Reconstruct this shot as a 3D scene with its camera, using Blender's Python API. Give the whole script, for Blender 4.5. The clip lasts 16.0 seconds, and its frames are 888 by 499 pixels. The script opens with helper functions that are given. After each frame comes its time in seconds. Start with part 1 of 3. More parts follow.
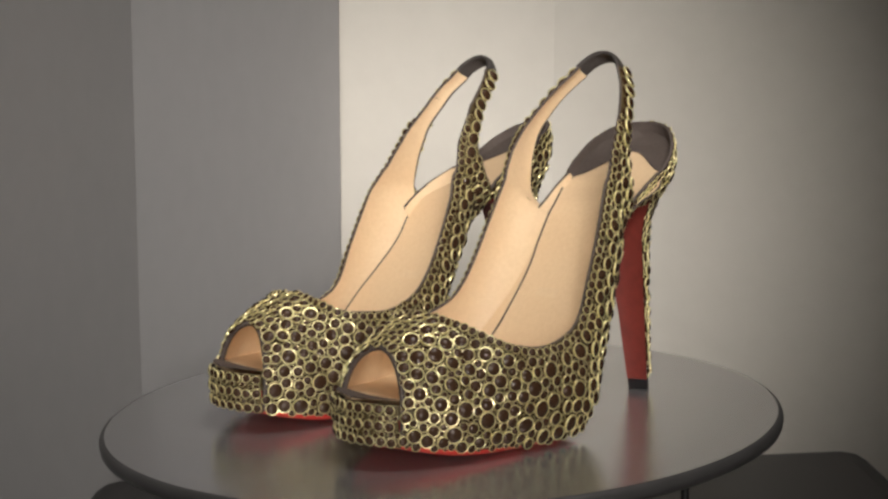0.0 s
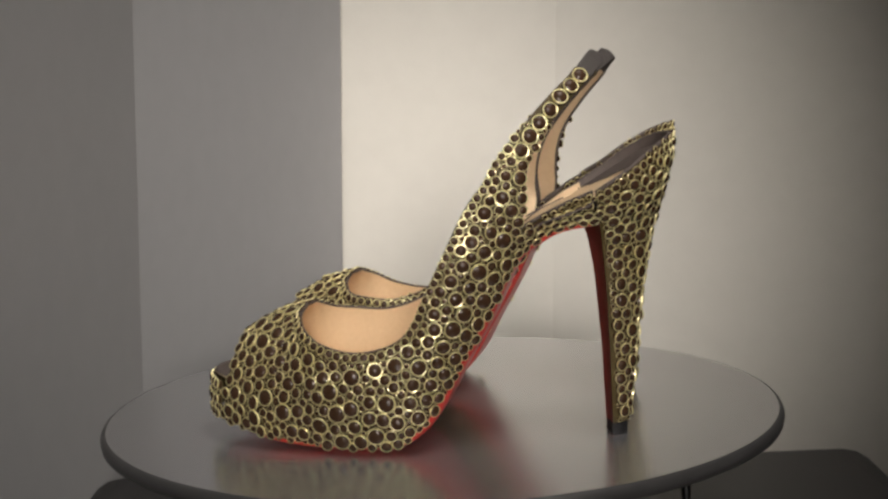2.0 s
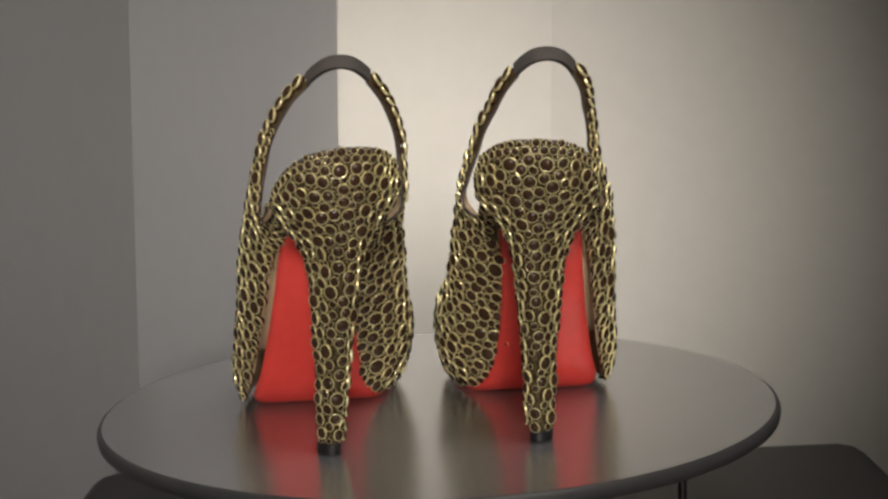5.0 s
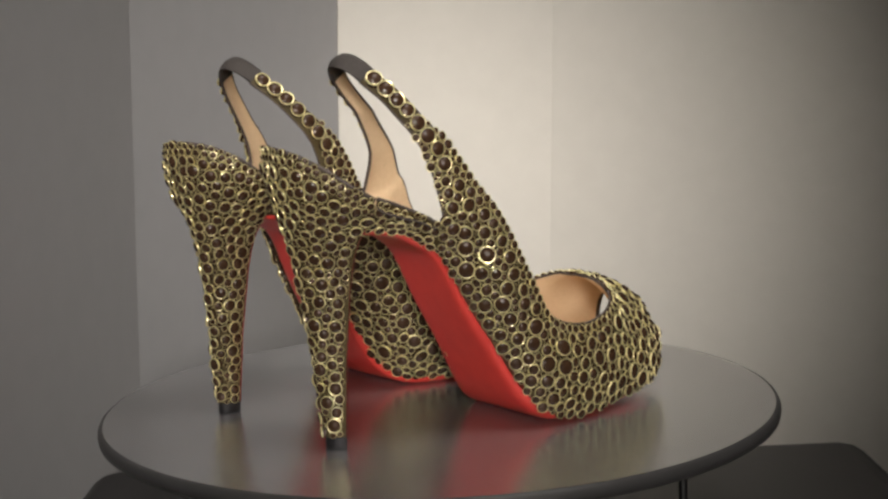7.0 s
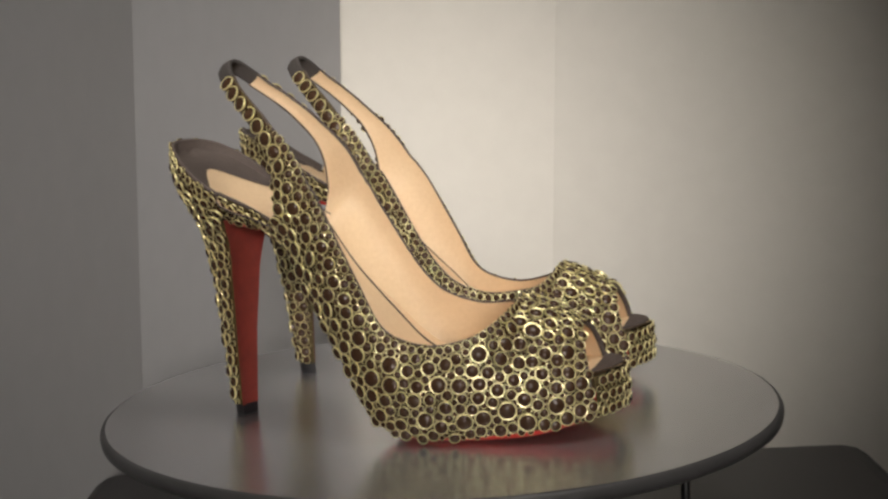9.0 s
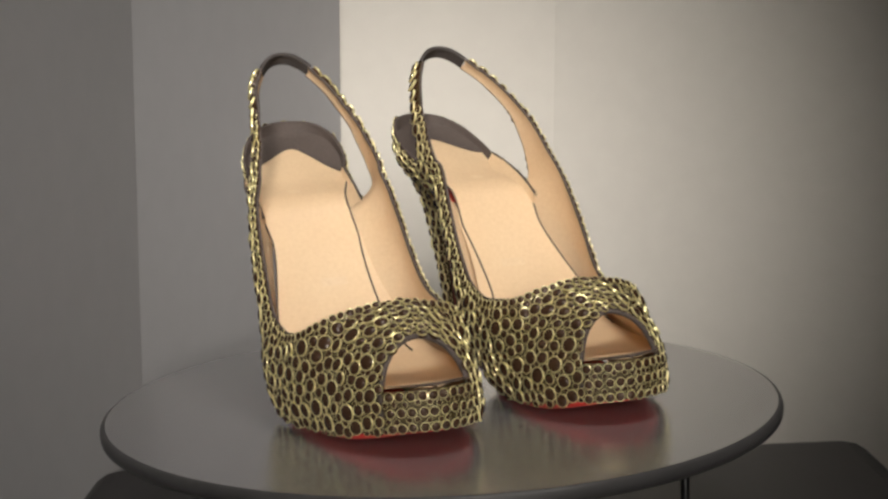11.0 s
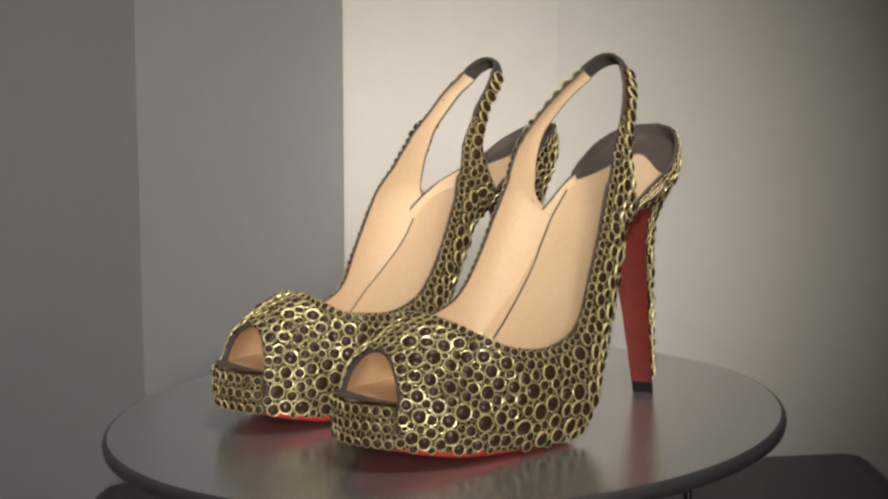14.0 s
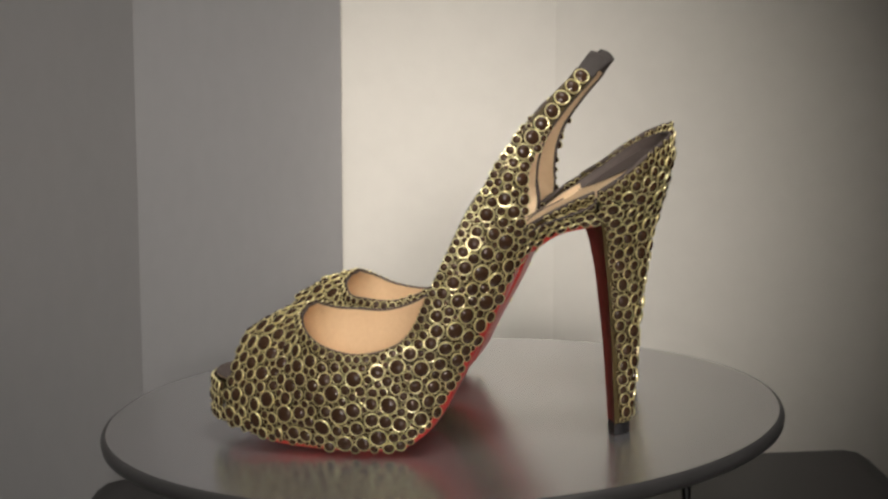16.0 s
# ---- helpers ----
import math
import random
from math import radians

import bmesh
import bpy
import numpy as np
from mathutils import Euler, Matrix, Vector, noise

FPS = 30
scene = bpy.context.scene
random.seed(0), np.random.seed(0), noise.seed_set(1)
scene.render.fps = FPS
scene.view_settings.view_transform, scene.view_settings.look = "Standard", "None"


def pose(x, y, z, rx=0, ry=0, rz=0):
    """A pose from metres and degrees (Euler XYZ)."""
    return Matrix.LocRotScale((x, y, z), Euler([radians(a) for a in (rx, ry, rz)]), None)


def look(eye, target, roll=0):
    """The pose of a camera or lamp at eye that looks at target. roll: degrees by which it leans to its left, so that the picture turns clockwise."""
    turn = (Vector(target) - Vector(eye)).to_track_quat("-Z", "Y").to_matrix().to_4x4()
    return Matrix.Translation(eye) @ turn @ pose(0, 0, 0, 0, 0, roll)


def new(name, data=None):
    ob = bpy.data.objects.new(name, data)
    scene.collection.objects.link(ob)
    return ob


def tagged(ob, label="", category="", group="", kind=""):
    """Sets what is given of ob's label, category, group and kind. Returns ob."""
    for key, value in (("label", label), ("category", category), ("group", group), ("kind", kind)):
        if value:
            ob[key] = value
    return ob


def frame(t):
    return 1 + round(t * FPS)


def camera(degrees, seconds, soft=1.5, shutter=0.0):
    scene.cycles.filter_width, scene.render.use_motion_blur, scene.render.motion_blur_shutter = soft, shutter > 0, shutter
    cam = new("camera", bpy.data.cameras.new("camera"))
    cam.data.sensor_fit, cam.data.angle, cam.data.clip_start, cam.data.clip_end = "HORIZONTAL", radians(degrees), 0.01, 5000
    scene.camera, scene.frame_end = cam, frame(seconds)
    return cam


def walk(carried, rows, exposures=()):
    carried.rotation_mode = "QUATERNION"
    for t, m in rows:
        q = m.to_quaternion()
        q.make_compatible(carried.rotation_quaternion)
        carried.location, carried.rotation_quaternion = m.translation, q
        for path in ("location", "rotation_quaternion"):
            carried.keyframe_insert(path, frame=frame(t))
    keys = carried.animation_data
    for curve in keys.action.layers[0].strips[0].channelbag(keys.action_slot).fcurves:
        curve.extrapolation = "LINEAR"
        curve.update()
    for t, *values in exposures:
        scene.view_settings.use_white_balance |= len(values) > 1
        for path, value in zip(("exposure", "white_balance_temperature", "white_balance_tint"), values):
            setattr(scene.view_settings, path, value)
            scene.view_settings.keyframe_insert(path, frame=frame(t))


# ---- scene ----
# ---------------------------------------------------------------- camera
EYE = Vector((0.0, -0.6850, 0.1685))
# seconds, turn of the platter, heading and pitch of the camera (degrees)
PATH = [
    (0.0, -8.07, 0.377, -7.745), (0.5, -20.88, 0.385, -7.863), (1.0, -33.75, 0.385, -8.008), (1.5, -46.85, 0.443, -7.944),
    (2.0, -59.83, 0.322, -7.851), (2.5, -72.41, 0.371, -8.008), (3.0, -84.82, 0.405, -8.224), (3.5, -97.27, 0.480, -8.184),
    (4.0, -109.71, 0.469, -7.924), (4.5, -122.65, 0.465, -8.0), (5.0, -136.10, 0.46, -8.04), (5.5, -150.00, 0.46, -8.07),
    (6.0, -163.90, 0.46, -8.08), (6.5, -177.62, 0.484, -8.084), (7.0, -191.31, 0.434, -8.086), (7.5, -205.17, 0.386, -7.955),
    (8.0, -218.91, 0.313, -7.900), (8.5, -232.39, 0.366, -8.107), (9.0, -245.34, 0.332, -7.999), (9.5, -257.80, 0.335, -7.95),
    (10.0, -270.40, 0.338, -7.99), (10.5, -283.40, 0.34, -8.06), (11.0, -296.10, 0.342, -8.15), (11.5, -308.41, 0.338, -8.297),
    (12.0, -320.52, 0.355, -8.519), (12.5, -332.42, 0.356, -8.418), (13.0, -344.80, 0.344, -8.228), (13.5, -357.05, 0.318, -7.984),
    (14.0, -369.26, 0.266, -7.665), (14.5, -381.49, 0.289, -7.738), (15.0, -393.73, 0.282, -7.771), (15.5, -406.53, 0.325, -7.741),
    (16.0, -419.24, 0.321, -7.802)]


def view(heading, pitch):
    a, b = radians(heading), radians(pitch)
    way = Vector((math.sin(a) * math.cos(b), math.cos(a) * math.cos(b), math.sin(b)))
    return look(EYE, EYE + way, -2.276)


cam = camera(33.82, 16.0, soft=2.55)
walk(cam, [(t, view(h, p)) for t, _, h, p in PATH])

# ---------------------------------------------------------------- light
world = bpy.data.worlds.new("world")
scene.world = world
world.use_nodes = True
world.node_tree.nodes["Background"].inputs[0].default_value = (0.9, 0.95, 1.0, 1)
world.node_tree.nodes["Background"].inputs[1].default_value = 0.008
scene.view_settings.exposure = 0.0


def spot_lamp(name, eye, target, watts, cone, radius, colour):
    lamp = bpy.data.lights.new(name, "SPOT")
    lamp.energy, lamp.color, lamp.spot_size, lamp.spot_blend, lamp.shadow_soft_size = watts, colour, radians(cone), 1.0, radius
    ob = new(name, lamp)
    ob.matrix_world = look(eye, target)
    return ob


# Added unseen spot from above, lifting the shoes and the stone rims.
spot_lamp("overhead_fill_spot", (0.25, -0.28, 1.18), (0.0, 0.0, 0.06), 40.0, 38.0, 0.30, (1.0, 0.95, 0.87))
# Added unseen spot; its narrow cone makes the vignette-like fall-off on the boards.
spot_lamp("vignette_spot", (-0.08, -1.82, 0.92), (0.0, 0.45, 0.09), 285.0, 11.6, 0.22, (1.0, 0.94, 0.86))
# Added fill from behind the camera, brightening soles and heel backs.
spot_lamp("low_fill_spot", (0.12, -1.50, 0.36), (0.0, 0.0, 0.08), 340.0, 11.2, 0.32, (1.0, 0.94, 0.88))


# ---------------------------------------------------------------- materials
def node_material(name, colour, rough, metal=0.0, grain=0.0, scale=200.0, bump=0.0, bump_scale=400.0, spec=0.5, second=None, coat=0.0, patch=8.0):
    """Principled surface whose colour drifts between two tones at two scales, with fine relief."""
    m = bpy.data.materials.new(name)
    m.use_nodes = True
    nt = m.node_tree
    p = nt.nodes["Principled BSDF"]
    p.inputs["Roughness"].default_value, p.inputs["Metallic"].default_value = rough, metal
    p.inputs["Specular IOR Level"].default_value = spec
    p.inputs["Coat Weight"].default_value = coat
    p.inputs["Coat Roughness"].default_value = 0.05
    p.inputs["Base Color"].default_value = (*colour, 1)
    co = nt.nodes.new("ShaderNodeTexCoord")
    if grain or second:
        fine, broad = nt.nodes.new("ShaderNodeTexNoise"), nt.nodes.new("ShaderNodeTexNoise")
        fine.inputs["Scale"].default_value, broad.inputs["Scale"].default_value = scale, patch
        fine.inputs["Detail"].default_value, broad.inputs["Detail"].default_value = 3, 3
        add = nt.nodes.new("ShaderNodeMath")
        add.operation = "ADD"
        ramp = nt.nodes.new("ShaderNodeMapRange")
        ramp.inputs["From Min"].default_value, ramp.inputs["From Max"].default_value = 0.6, 1.4
        mix = nt.nodes.new("ShaderNodeMix")
        mix.data_type = "RGBA"
        other = second or tuple(c * (1 - grain) for c in colour)
        mix.inputs[6].default_value, mix.inputs[7].default_value = (*colour, 1), (*other, 1)
        nt.links.new(co.outputs["Object"], fine.inputs["Vector"])
        nt.links.new(co.outputs["Object"], broad.inputs["Vector"])
        nt.links.new(fine.outputs["Fac"], add.inputs[0])
        nt.links.new(broad.outputs["Fac"], add.inputs[1])
        nt.links.new(add.outputs[0], ramp.inputs["Value"])
        nt.links.new(ramp.outputs[0], mix.inputs[0])
        nt.links.new(mix.outputs[2], p.inputs["Base Color"])
    if bump:
        n = nt.nodes.new("ShaderNodeTexNoise")
        n.inputs["Scale"].default_value, n.inputs["Detail"].default_value = bump_scale, 4
        b = nt.nodes.new("ShaderNodeBump")
        b.inputs["Strength"].default_value, b.inputs["Distance"].default_value = bump, 0.0005
        nt.links.new(co.outputs["Object"], n.inputs["Vector"])
        nt.links.new(n.outputs["Fac"], b.inputs["Height"])
        nt.links.new(b.outputs["Normal"], p.inputs["Normal"])
    return m


# Shaded copy of BOARD: the left boards' shade is put into this grey.
SHADED_BOARD = node_material("shaded_matt_board", (0.44, 0.435, 0.445), 0.85, grain=0.06, scale=60, bump=0.03, bump_scale=250, patch=3)
# Lit copy: the warm light on these boards is partly in the colour.
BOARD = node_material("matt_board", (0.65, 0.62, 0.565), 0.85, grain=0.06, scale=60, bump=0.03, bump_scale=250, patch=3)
PLATTER = node_material("satin_platter", (0.52, 0.51, 0.52), 0.24, metal=0.78, grain=0.10, scale=30, bump=0.05, bump_scale=900, patch=6)
RIM = node_material("dark_rim", (0.060, 0.058, 0.058), 0.42, grain=0.3, scale=80)
BLACK_WOOD = node_material("black_stand", (0.018, 0.016, 0.016), 0.5, grain=0.3, scale=40, bump=0.1)
WIRE = node_material("dark_wire", (0.10, 0.10, 0.10), 0.35, metal=1.0, grain=0.2, scale=100)
# For the unseen room; kept dark so that little light bounces back.
PLASTER = node_material("plaster", (0.22, 0.215, 0.21), 0.9, grain=0.08, scale=20, bump=0.2, bump_scale=80, patch=1)
FABRIC = node_material("gold_brown_fabric", (0.11, 0.078, 0.024), 0.5, spec=0.3, second=(0.05, 0.034, 0.012), scale=900, bump=0.4, bump_scale=2500, patch=60)
LINING = node_material("tan_kid_lining", (0.78, 0.58, 0.365), 0.5, spec=0.35, second=(0.70, 0.50, 0.31), scale=500, bump=0.12, bump_scale=1500, patch=25)
DARK_LEATHER = node_material("dark_brown_leather", (0.105, 0.080, 0.070), 0.75, second=(0.072, 0.055, 0.048), scale=600, bump=0.3, bump_scale=1800, patch=40)
RED = node_material("red_lacquered_leather", (0.78, 0.070, 0.055), 0.36, second=(0.68, 0.055, 0.045), scale=160, bump=0.06, bump_scale=500, patch=30, coat=0.18, spec=0.3)
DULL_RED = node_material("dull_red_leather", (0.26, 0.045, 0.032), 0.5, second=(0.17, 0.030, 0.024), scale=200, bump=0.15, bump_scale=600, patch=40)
STAMP = node_material("worn_gilt_stamp", (0.80, 0.61, 0.39), 0.4, second=(0.70, 0.50, 0.31), scale=1500, patch=300)
RUBBER = node_material("black_rubber", (0.014, 0.013, 0.015), 0.5, grain=0.3, scale=500)
ELASTIC = node_material("black_elastic", (0.066, 0.056, 0.052), 0.8, grain=0.4, scale=1200, bump=0.6, bump_scale=2600)
GOLD = node_material("gold_foil_rim", (1.0, 0.93, 0.53), 0.29, metal=0.68, second=(0.97, 0.84, 0.40), scale=300, patch=70)
STONE = node_material("dark_brown_crystal", (0.066, 0.033, 0.017), 0.24, second=(0.032, 0.016, 0.009), scale=300, spec=0.28, patch=70)


# ---------------------------------------------------------------- mesh helpers
def link_mesh(name, verts, faces, material, parent=None, label="", smooth=True, mats=None, slots=None):
    me = bpy.data.meshes.new(name)
    me.from_pydata([tuple(v) for v in verts], [], faces)
    for m in (mats or [material]):
        me.materials.append(m)
    me.polygons.foreach_set("use_smooth", [smooth] * len(me.polygons))
    if slots is not None:
        me.polygons.foreach_set("material_index", slots)
    me.update()
    ob = new(name, me)
    if parent is not None:
        ob.parent = parent
    if label:
        tagged(ob, label)
    return ob


def part(name, bm, material, parent, label=""):
    me = bpy.data.meshes.new(name)
    bm.to_mesh(me)
    bm.free()
    me.materials.append(material)
    ob = new(name, me)
    if parent is not None:
        ob.parent = parent
    if label:
        tagged(ob, label)
    return ob


def grid_faces(n, m, flip=False, base=0, wrap=False):
    out = []
    for i in range(n - 1 if not wrap else n):
        for j in range(m - 1):
            a, b = base + i * m + j, base + ((i + 1) % n) * m + j
            out.append((a, a + 1, b + 1, b) if flip else (a, b, b + 1, a + 1))
    return out


def catmull(rows, sub):
    """A smooth curve of rows of numbers through the given rows."""
    rows = np.asarray(rows, float)
    pad = np.vstack([2 * rows[0] - rows[1], rows, 2 * rows[-1] - rows[-2]])
    out = []
    for i in range(1, len(pad) - 2):
        p0, p1, p2, p3 = pad[i - 1:i + 3]
        for k in range(sub):
            t = k / sub
            out.append(0.5 * (2 * p1 + (p2 - p0) * t + (2 * p0 - 5 * p1 + 4 * p2 - p3) * t * t + (3 * p1 - p0 - 3 * p2 + p3) * t ** 3))
    out.append(pad[-2])
    return np.array(out)


def normals(g):
    du, dv = np.gradient(g, axis=0), np.gradient(g, axis=1)
    n = np.cross(du, dv)
    return n / np.maximum(np.linalg.norm(n, axis=2, keepdims=True), 1e-12)


def box_mesh(size, centre, bevel, segments=3):
    bm = bmesh.new()
    bmesh.ops.create_cube(bm, size=1)
    bmesh.ops.scale(bm, vec=size, verts=bm.verts)
    bmesh.ops.translate(bm, vec=centre, verts=bm.verts)
    if bevel:
        bmesh.ops.bevel(bm, geom=bm.edges[:], offset=bevel, segments=segments, affect="EDGES", profile=0.5)
    return bm


def tube(points, radius, sides=6, closed=False):
    """Verts and faces of a thin tube along points."""
    pts = np.asarray(points, float)
    tan = np.gradient(pts, axis=0)
    tan /= np.maximum(np.linalg.norm(tan, axis=1, keepdims=True), 1e-12)
    ref = np.array([0.31, 0.9, 0.3])
    a = np.cross(tan, ref)
    a /= np.maximum(np.linalg.norm(a, axis=1, keepdims=True), 1e-12)
    b = np.cross(tan, a)
    ang = np.arange(sides) * 2 * np.pi / sides
    v = pts[:, None] + radius * (np.cos(ang)[None, :, None] * a[:, None] + np.sin(ang)[None, :, None] * b[:, None])
    f = []
    for i in range(len(pts) - 1):
        for j in range(sides):
            k = (j + 1) % sides
            f.append((i * sides + j, i * sides + k, (i + 1) * sides + k, (i + 1) * sides + j))
    return v.reshape(-1, 3), f


# ---------------------------------------------------------------- backdrop and room
def board(name, a, b, z0, z1, material, label):
    """A standing board of thin foam from plan point a to b, leaning a little."""
    a, b = Vector((*a, 0)), Vector((*b, 0))
    along = (b - a)
    n = Vector((-along.y, along.x, 0)).normalized() * 0.006
    lean = 0.0397
    bm = bmesh.new()
    vs = []
    for z in (z0, z1):
        for q in (a, b, b + n, a + n):
            vs.append(bm.verts.new((q.x + lean * z, q.y, z)))
    for f in ((3, 2, 1, 0), (4, 5, 6, 7), (0, 1, 5, 4), (1, 2, 6, 5), (2, 3, 7, 6), (3, 0, 4, 7)):
        bm.faces.new([vs[i] for i in f])
    bmesh.ops.recalc_face_normals(bm, faces=bm.faces[:])
    return tagged(part(name, bm, material, None), label, "backdrop", "folding backdrop boards", "structure")


board("backdrop_1", (-0.31, -0.30), (-0.193, 0.25), -0.80, 0.75, SHADED_BOARD, "matt backdrop board, side wing, shade put into its grey colour")
board("backdrop_2", (-0.193, 0.250), (-0.078, 0.52), -0.80, 0.75, SHADED_BOARD, "matt backdrop board with shade put into its grey colour")
board("backdrop_3", (-0.090, 0.527), (0.0985, 0.527), -0.80, 0.75, BOARD, "off-white matt backdrop board with warm light put into its colour")
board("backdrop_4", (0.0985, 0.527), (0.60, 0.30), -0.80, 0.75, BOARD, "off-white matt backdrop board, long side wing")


def room_wall(name, size, centre, label):
    return tagged(part(name, box_mesh(size, centre, 0), PLASTER, None), label, name.split("_")[0], "", "structure")


# Made-up room out of view, enclosing the set and limiting bounce light.
room_wall("floor", (2.6, 3.6, 0.1), (0, -0.75, -0.85), "plain dull grey room floor, unseen, added to close the room")
room_wall("ceiling", (2.6, 3.6, 0.1), (0, -0.75, 1.65), "plain dark grey plaster ceiling, unseen, added to close the room")
room_wall("wall_north", (2.6, 0.1, 2.4), (0, 1.10, 0.40), "plain dark grey plaster wall, unseen, added to close the room")
room_wall("wall_south", (2.6, 0.1, 2.4), (0, -2.60, 0.40), "plain dark grey plaster wall, unseen, added to close the room")
room_wall("wall_east", (0.1, 3.6, 2.4), (1.35, -0.75, 0.40), "plain dark grey plaster wall, unseen, added to close the room")
room_wall("wall_west", (0.1, 3.6, 2.4), (-1.35, -0.75, 0.40), "plain dark grey plaster wall, unseen, added to close the room")


# ---------------------------------------------------------------- stand and turntable
def lathe(profile, sides):
    prof = np.asarray(profile, float)
    ang = np.arange(sides) * 2 * np.pi / sides
    v = np.stack([prof[None, :, 0] * np.cos(ang)[:, None], prof[None, :, 0] * np.sin(ang)[:, None], np.repeat(prof[None, :, 1], sides, 0)], -1)
    return v.reshape(-1, 3), grid_faces(sides, len(prof), wrap=True)


def build_turntable():
    root = new("turntable")
    tagged(root, "round satin grey turntable with a thin dark rim", "turntable")
    v, f = lathe([(0.0, 0.0), (0.08, 0.0), (0.1580, 0.0)], 160)
    link_mesh("platter_top", v, f, PLATTER, root, "satin grey top plate")
    v, f = lathe([(0.1580, 0.0), (0.1590, -0.0003), (0.1598, -0.0010), (0.1603, -0.0022), (0.1604, -0.0034), (0.1600, -0.0058), (0.1585, -0.0068), (0.13, -0.0075), (0.0, -0.0075)], 160)
    link_mesh("rim", v, f, RIM, root, "dark rounded rim and underside")
    return root


turntable = build_turntable()


def build_stand():
    root = new("turntable_stand")
    tagged(root, "low dark wire stand under the turntable", "stand")
    v, f = lathe([(0.0, -0.009), (0.045, -0.009), (0.047, -0.011), (0.047, -0.020), (0.045, -0.022), (0.0, -0.022)], 48)
    link_mesh("bearing", v, f, BLACK_WOOD, root, "black round bearing")
    for k in range(5):
        a = radians(-62 + 72 * k)
        c = np.array([math.cos(a), math.sin(a)])
        pts = [(*(c * r), z) for r, z in ((0.03, -0.016), (0.09, -0.015), (0.112, -0.017), (0.120, -0.024), (0.122, -0.04), (0.122, -0.0705))]
        v, f = tube(catmull(pts, 5), 0.0022, 8)
        link_mesh("wire_leg", v, f, WIRE, root)
    return root


build_stand()


def build_pedestal():
    root = new("pedestal")
    tagged(root, "black block pedestal with rounded edges under the turntable", "pedestal")
    part("top_slab", box_mesh((0.455, 0.42, 0.05), (0.022, -0.06, -0.095), 0.018, 4), BLACK_WOOD, root, "black rounded top slab")
    part("body", box_mesh((0.425, 0.39, 0.68), (0.022, -0.06, -0.4605), 0.006, 2), BLACK_WOOD, root)
    return root


build_pedestal()


# ---------------------------------------------------------------- shoe: plan and lines, in millimetres, toe along +x, outer side +y
# lower edge of the upper: x, z, outer half width, inner half width
EDGE = catmull([
    (182.5, 12.2, 0.02, 0.02), (181, 12.0, 7.5, 7.5), (178, 11.6, 14, 14), (173, 10.6, 20.3, 20), (165, 8.8, 26.3, 25), (155, 7.0, 31.2, 28.3),
    (140, 5, 36, 31), (120, 3.8, 39.5, 31), (100, 3.8, 40.5, 26.5), (90, 5.5, 39.5, 21.5), (82, 11, 37.5, 16.5), (75, 20, 34.5, 13),
    (66, 36, 31, 11), (54, 56, 27.5, 10.5), (42, 79.5, 24.5, 12.5), (33, 87, 22, 13.5), (25, 91, 19.5, 13.5), (11.5, 93, 16.5, 12.5)], 6)


def bend(g):
    """Turns the heel part outward, as a last curves; it fades out towards the waist."""
    g = np.asarray(g, float).copy()
    a = (np.radians(12.0) + np.radians(6.5) * np.clip((106 - g[..., 2]) / 16.0, 0, 1)) * np.clip((50 - g[..., 0]) / 36.0, 0, 1)
    x, y = g[..., 0].copy(), g[..., 1].copy()
    g[..., 0], g[..., 1] = x * np.cos(a) - y * np.sin(a), x * np.sin(a) + y * np.cos(a)
    g[..., 1] += 1.5 * np.clip((90 - g[..., 2]) / 90.0, 0, 1) * np.clip((50 - x) / 36.0, 0, 1)
    return g


def edge_at(x):
    e = EDGE[::-1]
    return [float(np.interp(x, e[:, 0], e[:, k])) for k in (1, 2, 3)]


